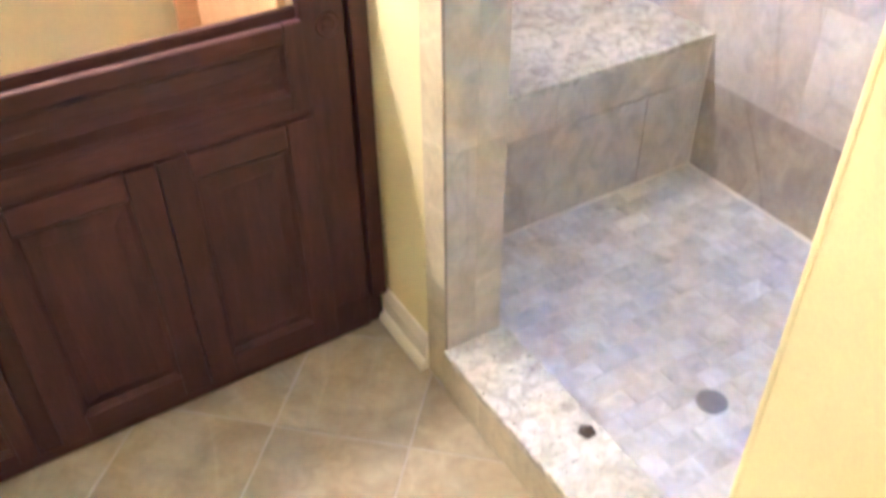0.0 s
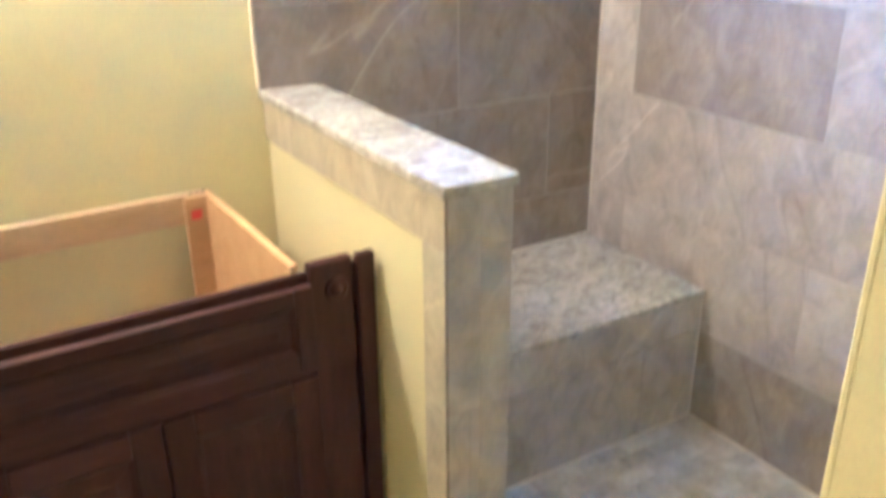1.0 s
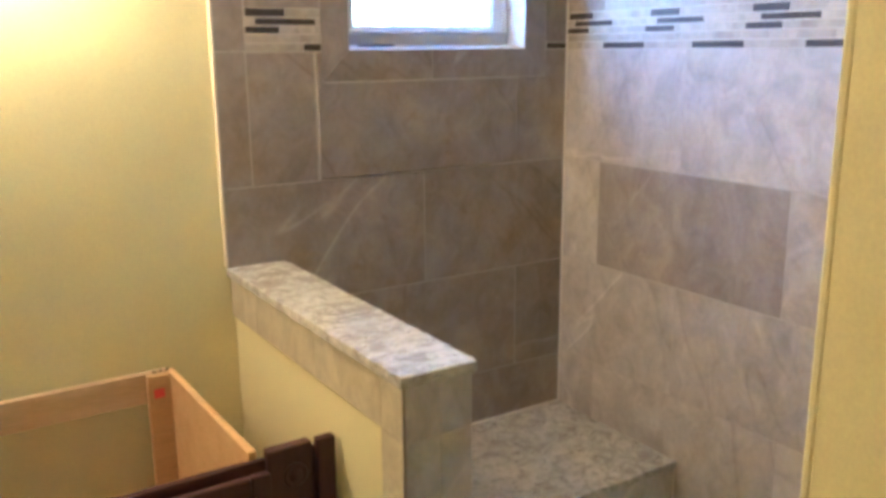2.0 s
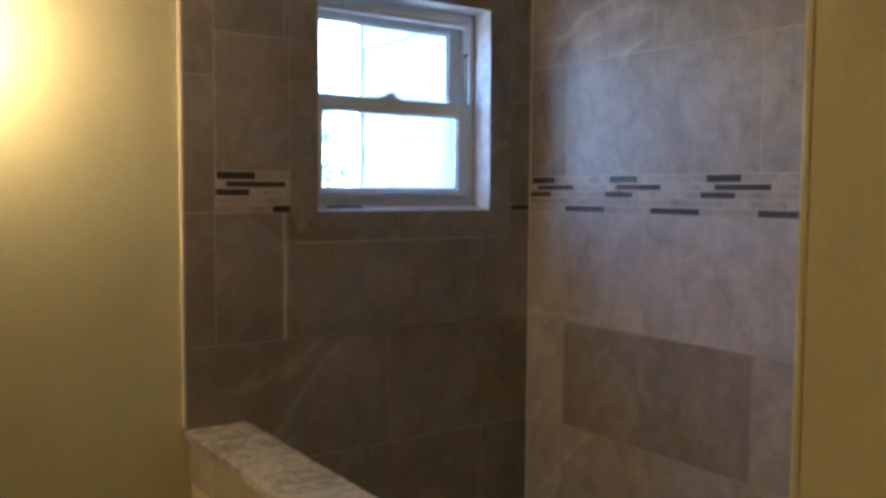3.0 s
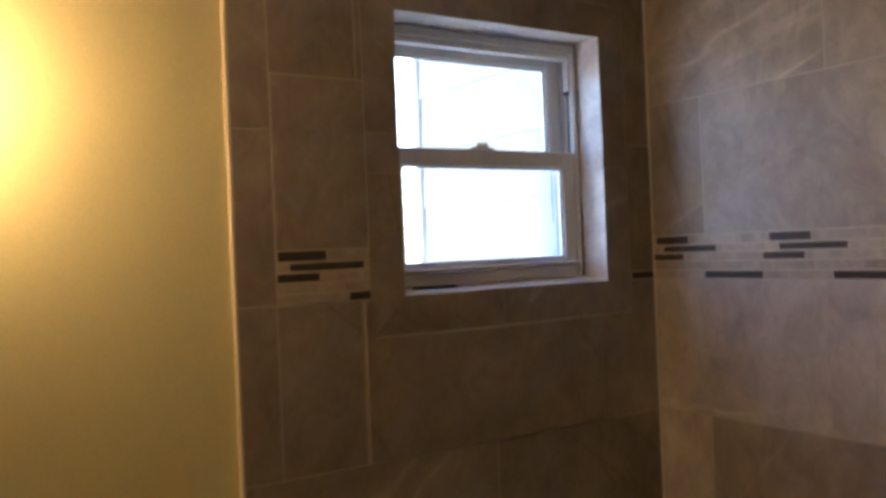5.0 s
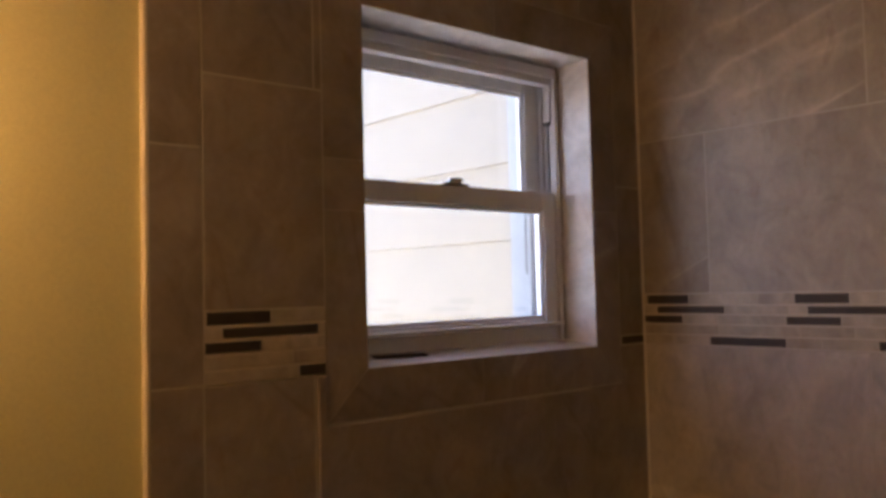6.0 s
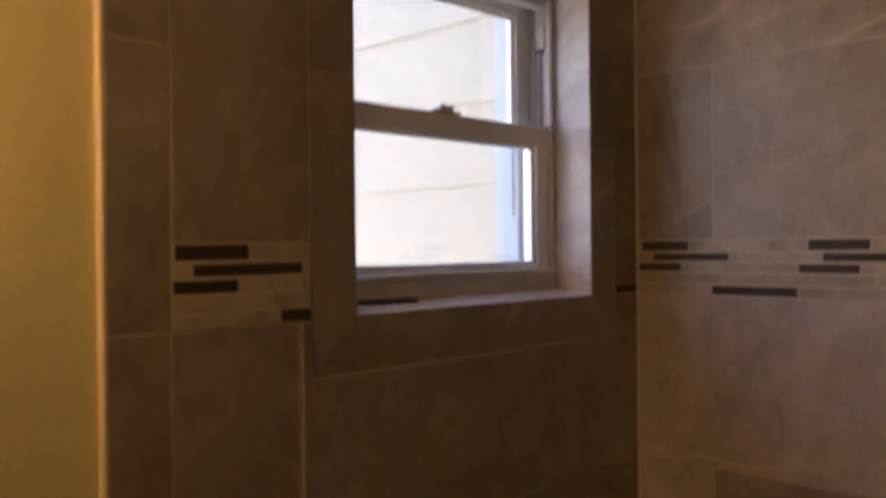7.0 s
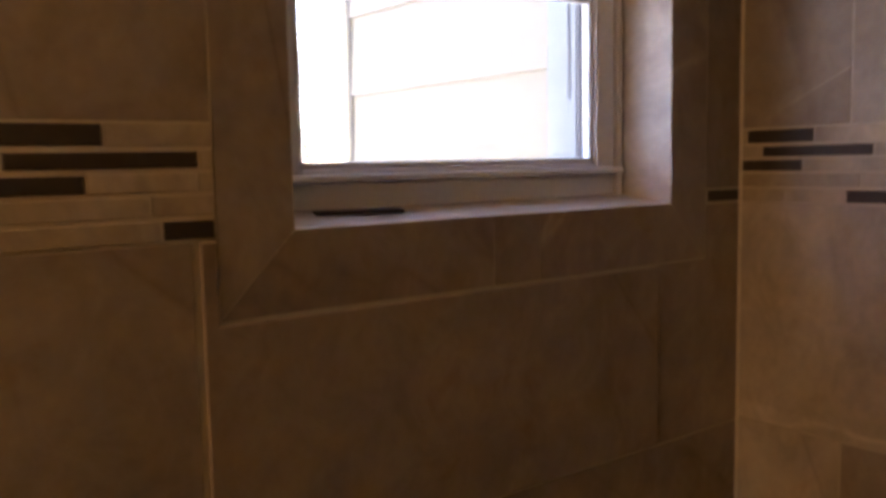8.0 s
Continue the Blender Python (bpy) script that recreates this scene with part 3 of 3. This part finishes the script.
# ---- sconces ----
def sconce(x, z):
    """Two short frosted shades, one up and one down, on a broad metal band."""
    y = -.122
    s = thing("wall_sconce", "brushed nickel wall sconce with two lit frosted glass shades", "wall lamp", "", "vanity sconces")
    part("backplate", moved(lathe([(.052, 0), (.052, .007), (.046, .013), (.018, .017)], 32), pose(x, PAINT_Y, z, 90)), NICKEL, s, smooth=True)
    part("arm", moved(lathe([(.009, 0), (.009, .095)], 16), pose(x, PAINT_Y - .014, z, 90)), NICKEL, s, smooth=True)
    part("band", moved(lathe([(.026, -.010), (.039, -.0095), (.041, -.007), (.041, .007), (.039, .0095), (.026, .010)], 32), pose(x, y, z)), NICKEL, s)
    for up in (1, -1):
        prof = [(.030, .0105), (.042, .012), (.045, .036), (.046, .075), (.044, .096), (.030, .098)]
        part("shade", moved(lathe(prof, 24), pose(x, y, z, 0 if up > 0 else 180)), SHADE, s, "lit frosted glass shade", True)
    return s


# right one by the mirror place; left one unseen, added to brighten the room
for sx in (-1.482, -2.232):
    sconce(sx, 1.863)

# ---- drain and small things ----
drain = thing("floor_drain", "round dark steel shower drain set in the floor", "drain")
part("rim", moved(lathe([(.0325, -.012), (.0325, .001), (.031, .002), (.0285, .002), (.028, .001)], 32), pose(-.59, -1.16, FLOOR_Z)), STEEL, drain, smooth=False)
grid_bm = bmesh.new()
for k in range(-3, 4):
    half = math.sqrt(max(0, .0275 ** 2 - (k * .0080) ** 2))
    slab((-.59 + k * .0080 - .003, -1.16 - half, FLOOR_Z + .001), (-.59 + k * .0080 + .003, -1.16 + half, FLOOR_Z + .003), .0008, 1, grid_bm)
part("grate", grid_bm, STEEL, drain)
part("well", moved(lathe([(.0278, -.01), (.0278, .0010)], 24), pose(-.59, -1.16, FLOOR_Z)), HOLE, drain)

knob = thing("brass_strainer", "small dark metal strainer lying on the granite curb", "strainer")
part("disc", moved(lathe([(.014, 0), (.015, .003), (.011, .007), (.006, .009), (.005, .013), (.003, .015)], 20), pose(-.905, -1.135, .1252)), DARK_STEEL, knob, smooth=True)
for k in range(5):
    a = k * math.tau / 5 + .3
    part("tooth", moved(slab((.010, -.0035, 0), (.0170, .0045, .0045), .0015), pose(-.905, -1.135, .1252, 0, 0, math.degrees(a))), DARK_STEEL, knob)


# ---- outside ----
# out of view; its pale colour is chosen to throw daylight up into the window
ground = tagged(part("ground", slab((-400, -400, -.9), (400, 400, -.62)), BOUNCE_GROUND), "unseen ground outside the house, made pale to bounce light", "ground", "", "structure")
part("foundation", slab((LEFT - .1, BACK - .1, -.62), (.16, .16, -.15)), SIDING_TRIM, floor)
SIDE_X, SIDE_END, LAP = 0.200, 1.389, 0.2085
wing = thing("house_wing", "cream lap-sided wing of the house outside the window", "house")
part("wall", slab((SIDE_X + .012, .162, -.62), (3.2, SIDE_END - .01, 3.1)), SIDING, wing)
lap_profile = [(0, 0), (-.012, 0), (-.003, LAP + .012), (0, LAP + .012)]
z = 1.757 - 11 * LAP
while z < 3.0:
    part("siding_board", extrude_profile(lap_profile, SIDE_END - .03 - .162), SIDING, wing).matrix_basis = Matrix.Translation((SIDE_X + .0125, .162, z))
    z += LAP
part("corner_board", slab((SIDE_X - .008, SIDE_END - .032, -.62), (SIDE_X + .03, SIDE_END, 3.1), .003), SIDING_TRIM, wing)
part("corner_board", slab((SIDE_X + .03, SIDE_END - .012, -.62), (SIDE_X + .11, SIDE_END + .01, 3.1), .003), SIDING_TRIM, wing)
# solid grey strip stands in for the shade where the laps end
part("corner_joint", slab((SIDE_X - .0005, SIDE_END - .0435, -.62), (SIDE_X + .012, SIDE_END - .0325, 3.1)), JOINT_SHADE, wing, "dark strip painted as the shade beside the corner board")
part("eave", slab((SIDE_X - .28, .165, 3.1), (3.4, SIDE_END + .3, 3.24), .01), SIDING_TRIM, wing)
part("roof", slab((SIDE_X - .30, .163, 3.241), (3.42, SIDE_END + .32, 3.30), .01), ROOFING, wing)


def tree(x, y, height, seed):
    rng = random.Random(seed)
    t = thing("tree", "leafy green garden tree standing in the yard", "tree", "", "garden trees")
    bm = bmesh.new()

    def limb(a, b, ra, rb):
        d = (b - a)
        q = d.to_track_quat("Z", "Y").to_matrix().to_4x4()
        tmp = bmesh.ops.create_cone(bm, cap_ends=True, segments=8, radius1=ra, radius2=rb, depth=d.length)["verts"]
        bmesh.ops.transform(bm, matrix=Matrix.Translation((a + b) / 2) @ q, verts=tmp)
    base, top = Vector((x, y, -.62)), Vector((x + rng.uniform(-.2, .2), y, -.62 + height * .7))
    limb(base, top, height * .020, height * .008)
    tips = [top]
    for k in range(16):
        a = base.lerp(top, rng.uniform(.12, .95))
        w = k * 2.4 + rng.uniform(-.4, .4)
        tip = a + Vector((math.cos(w), math.sin(w), rng.uniform(.2, .8))) * height * rng.uniform(.12, .24)
        limb(a, tip, height * .007, height * .002)
        tips.append(tip)
    part("trunk", bm, BARK, t)
    verts, faces = [], []
    for tip in tips:
        for _ in range(450):
            c = tip + Vector((rng.gauss(0, 1), rng.gauss(0, 1), rng.gauss(0, .8))) * height * .075
            u = Vector((rng.uniform(-1, 1), rng.uniform(-1, 1), rng.uniform(-1, 1))).normalized()
            w = u.orthogonal().normalized()
            s = rng.uniform(.04, .075)
            n = len(verts)
            verts += [c - u * s, c + w * s * .45, c + u * s, c - w * s * .45]
            faces.append((n, n + 1, n + 2, n + 3))
    me = bpy.data.meshes.new("crown")
    me.from_pydata(verts, [], faces)
    me.materials.append(LEAF)
    crown = new("crown", me)
    crown.parent = t
    return t


tree(7.55, 16.8, 6.0, 3)
tree(10.9, 22.4, 7.5, 8)

# ---- pieces of the walls and floors ----
NORTH = plane_of((0, 0, 0), (1, 0, 0), (0, 0, 1))          # u = x, v = z, out = -y
EAST = plane_of((0, 0, 0), (0, -1, 0), (0, 0, 1))          # u = -y, v = z, out = -x


def row(parent, plane, z0, z1, cuts, material=TILE, name="tile"):
    for a, b in zip(cuts, cuts[1:]):
        tile(name, parent, material, plane, rect(a, z0, b, z1))


# window wall
BX0, BX1, BZ0, BZ1 = -.757, -.078, 1.438, 2.140           # outer edge of the mitred border
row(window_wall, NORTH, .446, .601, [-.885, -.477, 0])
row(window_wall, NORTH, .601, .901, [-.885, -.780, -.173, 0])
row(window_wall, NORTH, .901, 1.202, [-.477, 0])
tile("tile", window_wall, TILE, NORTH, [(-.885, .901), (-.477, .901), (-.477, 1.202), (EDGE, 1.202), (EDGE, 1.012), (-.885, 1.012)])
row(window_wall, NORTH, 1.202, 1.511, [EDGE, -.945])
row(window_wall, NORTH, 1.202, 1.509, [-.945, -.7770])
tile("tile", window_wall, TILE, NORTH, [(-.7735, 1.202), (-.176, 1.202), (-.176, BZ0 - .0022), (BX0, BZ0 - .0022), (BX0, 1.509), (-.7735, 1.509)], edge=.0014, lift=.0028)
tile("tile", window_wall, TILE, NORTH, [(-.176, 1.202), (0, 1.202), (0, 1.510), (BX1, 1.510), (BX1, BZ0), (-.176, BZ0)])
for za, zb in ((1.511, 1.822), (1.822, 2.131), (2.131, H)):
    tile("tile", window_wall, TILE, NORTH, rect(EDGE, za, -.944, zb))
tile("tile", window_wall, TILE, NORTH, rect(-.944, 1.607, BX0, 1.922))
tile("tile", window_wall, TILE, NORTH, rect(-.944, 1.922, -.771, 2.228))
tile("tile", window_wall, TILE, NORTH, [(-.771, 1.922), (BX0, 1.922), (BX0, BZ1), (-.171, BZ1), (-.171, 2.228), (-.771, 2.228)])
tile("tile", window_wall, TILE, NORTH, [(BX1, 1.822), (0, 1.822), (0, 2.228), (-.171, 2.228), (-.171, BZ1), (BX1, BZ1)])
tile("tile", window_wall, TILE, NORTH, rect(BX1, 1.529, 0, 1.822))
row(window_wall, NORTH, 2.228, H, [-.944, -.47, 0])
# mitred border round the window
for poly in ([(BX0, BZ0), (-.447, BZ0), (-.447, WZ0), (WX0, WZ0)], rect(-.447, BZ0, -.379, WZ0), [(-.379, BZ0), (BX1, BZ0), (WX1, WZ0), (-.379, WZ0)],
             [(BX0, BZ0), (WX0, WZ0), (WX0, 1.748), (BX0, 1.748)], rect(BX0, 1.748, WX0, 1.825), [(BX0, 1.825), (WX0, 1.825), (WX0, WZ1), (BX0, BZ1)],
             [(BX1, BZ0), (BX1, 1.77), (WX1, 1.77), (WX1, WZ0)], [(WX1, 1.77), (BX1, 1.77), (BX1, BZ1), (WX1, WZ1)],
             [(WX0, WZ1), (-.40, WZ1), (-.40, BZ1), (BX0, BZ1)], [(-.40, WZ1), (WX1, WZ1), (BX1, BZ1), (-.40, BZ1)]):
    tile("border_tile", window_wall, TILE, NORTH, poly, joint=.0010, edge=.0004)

# side wall; paler and darker prints, with this wall's daylight put into their colour
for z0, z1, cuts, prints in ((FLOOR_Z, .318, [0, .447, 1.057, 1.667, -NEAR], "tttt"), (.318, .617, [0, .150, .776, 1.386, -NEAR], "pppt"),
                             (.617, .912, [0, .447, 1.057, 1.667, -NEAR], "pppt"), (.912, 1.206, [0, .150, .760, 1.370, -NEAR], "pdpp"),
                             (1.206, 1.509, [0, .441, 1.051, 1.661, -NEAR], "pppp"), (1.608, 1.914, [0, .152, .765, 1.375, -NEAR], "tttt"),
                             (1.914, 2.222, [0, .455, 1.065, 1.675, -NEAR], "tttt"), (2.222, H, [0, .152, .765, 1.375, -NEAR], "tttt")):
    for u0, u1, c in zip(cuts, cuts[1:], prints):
        row(east_wall, EAST, z0, z1, [u0, u1], {"t": LIT_TILE, "p": LIT_PALE_TILE, "d": DARK_TILE}[c])

# pale caulk in the shower's inside corners
SHOWER_CAULK = plain("white_caulk", (0.70, 0.66, 0.59), 0.5, 0, 0.08, 30, 200, 0.2)
part("caulk_bead", slab((-.0055, NEAR, FLOOR_Z - .001), (.002, BENCH_Y, FLOOR_Z + .0055), .002, 2), SHOWER_CAULK, east_wall)
part("caulk_bead", slab((-.004, BENCH_Y - .004, FLOOR_Z), (.002, BENCH_Y + .002, .425), .0015, 2), SHOWER_CAULK, east_wall)
part("caulk_bead", slab((-.0035, -.0035, .446), (.002, .002, H), .0012, 2), SHOWER_CAULK, east_wall)
part("caulk_bead", slab((-.874, BENCH_Y - .0045, FLOOR_Z - .001), (-.004, BENCH_Y + .002, FLOOR_Z + .0045), .0015, 2), SHOWER_CAULK, bench)
part("caulk_bead", slab((-.876, -.004, .4445), (-.004, .002, .4495), .0015, 2), SHOWER_CAULK, bench)

# mosaic band: strips of dark glass among pale stone
BAND = ((1.587, 1.607, 0.0, .097), (1.569, 1.585, .023, .173), (1.550, 1.567, -.016, .082), (1.530, 1.548, None, None), (1.510, 1.528, .139, .291))


def mosaic(parent, plane, start, u0, u1, seed):
    rng = random.Random(seed)
    for v0, v1, da, db in BAND:
        darks = []
        if da is not None:
            s = start - .613
            while s < u1:
                a, b = max(u0, s + da), min(u1, s + db)
                if b - a > .006:
                    darks.append((a, b))
                s += .3065
        u = u0
        for a, b in darks + [(u1, u1)]:
            while a - u > .004:
                step = min(rng.uniform(.06, .17), a - u)
                if a - u - step < .012:
                    step = a - u
                tile("mosaic_strip", parent, MOSAIC_LIGHT, plane, rect(u, v0, u + step, v1), .0016, .006, .0005, .0006)
                u += step
            if b > a:
                tile("mosaic_strip", parent, MOSAIC_DARK, plane, rect(a, v0, b, v1), .0030, .006, .0008, .0010)
                u = b


mosaic(east_wall, EAST, .009, 0.0, -NEAR, 5)
mosaic(window_wall, NORTH, -.942, -.944, BX0, 6)
tile("mosaic_strip", window_wall, MOSAIC_DARK, NORTH, rect(BX1 + .004, 1.511, 0, 1.528), .0022, .006, .0008)

# bench front
BF = plane_of((0, BENCH_Y, 0), (1, 0, 0), (0, 0, 1))
row(bench, BF, .318, .424, [-.876, -.495, 0], TRIM_TILE)
row(bench, BF, FLOOR_Z, .318, [-.876, -.796, -.198, 0], TRIM_TILE)

# half wall: its end, the border on its painted side, its shower side
PE = plane_of((0, PEND, 0), (1, 0, 0), (0, 0, 1))
for u0, u1, zs in ((PX0, -.943, [.0, .347, .588, .896, .996]), (-.943, PX1, [.0, .288, .590, .770, .898, .996])):
    for za, zb in zip(zs, zs[1:]):
        tile("tile", pony, TRIM_TILE, PE, rect(u0, za, u1, zb), .0014)
PL = plane_of((PX0, 0, 0), (0, -1, 0), (0, 0, 1))
for za, zb in zip([.0, .28, .58, .898], [.28, .58, .898, .996]):
    tile("tile", pony, BORDER_TILE, PL, rect(.735, za, -PEND, zb), .0014)
for ua, ub in ((0, .165), (.165, .47), (.47, .735)):
    tile("tile", pony, BORDER_TILE, PL, rect(ua, .898, ub, .996), .0014)
PR = plane_of((PX1, 0, 0), (0, 1, 0), (0, 0, 1))
for k, (za, zb) in enumerate(zip([FLOOR_Z, .318, .617, .912], [.318, .617, .912, .996])):
    cuts = [PEND, -.55, 0] if k % 2 else [PEND, -.30, 0]
    for a, b in zip(cuts, cuts[1:]):
        tile("tile", pony, TRIM_TILE, PR, rect(a, za, b, zb), .0014)

# curb faces
CL = plane_of((-1.018, 0, 0), (0, -1, 0), (0, 0, 1))
CR = plane_of((-.878, 0, 0), (0, 1, 0), (0, 0, 1))
for a, b in ((-PEND, .94), (.94, 1.245), (1.245, 1.512)):
    tile("tile", curb, BORDER_TILE, CL, rect(a, .0, b, .104), .0014)
    tile("tile", curb, TRIM_TILE, CR, rect(-b, FLOOR_Z, -a, .104), .0014)

# shower floor bricks of marble, laid in running bond round the drain
SF = plane_of((0, 0, FLOOR_Z), (1, 0, 0), (0, 1, 0))
bw, bl = .0508, .1016
k, v = 0, BENCH_Y
while v > NEAR + .012:
    u = -.876 - (bl / 2 if k % 2 else 0)
    while u < -.004:
        a, b = max(u, -.876), min(u + bl, 0)
        uc, vc = (a + b) / 2, v - bw / 2
        if b - a > .012 and math.hypot(uc + .59, vc + 1.16) > .052:
            tile("floor_brick", tray, MARBLE, SF, rect(a, max(v - bw, NEAR), b, v), .003, .006, .001)
        u += bl
    v -= bw
    k += 1

# room floor: square tiles set on the diagonal, cut where they meet the walls
FA = radians(47)
FP = plane_of((0, 0, 0), (math.cos(FA), math.sin(FA), 0), (-math.sin(FA), math.cos(FA), 0))
TO_PLANE = FP.inverted()


def cut(poly, axis, limit, keep_less):
    """The part of a flat convex polygon on one side of a line x = limit or y = limit."""
    out = []
    for k in range(len(poly)):
        p, q = poly[k - 1], poly[k]
        a, b = (limit - p[axis], limit - q[axis]) if keep_less else (p[axis] - limit, q[axis] - limit)
        if (a >= 0) != (b >= 0):
            out.append(p.lerp(q, a / (a - b)))
        if b >= 0:
            out.append(q)
    return out


S = .288
u_off, v_off, _ = TO_PLANE @ Vector((-1.366, -.706, 0))
for i in range(-24, 24):
    for j in range(-24, 24):
        u, v = u_off + i * S, v_off + j * S
        poly = [FP @ Vector((a, b, 0)) for a, b in rect(u, v, u + S, v + S)]
        for axis, limit, less in ((0, LEFT, False), (0, -1.012, True), (1, BACK, False), (1, PAINT_Y, True)):
            poly = cut(poly, axis, limit, less) if poly else poly
        flat = [TO_PLANE @ p for p in poly]
        area = abs(sum(flat[k - 1].x * flat[k].y - flat[k].x * flat[k - 1].y for k in range(len(flat)))) / 2
        if area > .004:
            tile("floor_tile", floor, FLOOR_TILE, FP, [(p.x, p.y) for p in flat], .005, .008, .0012)
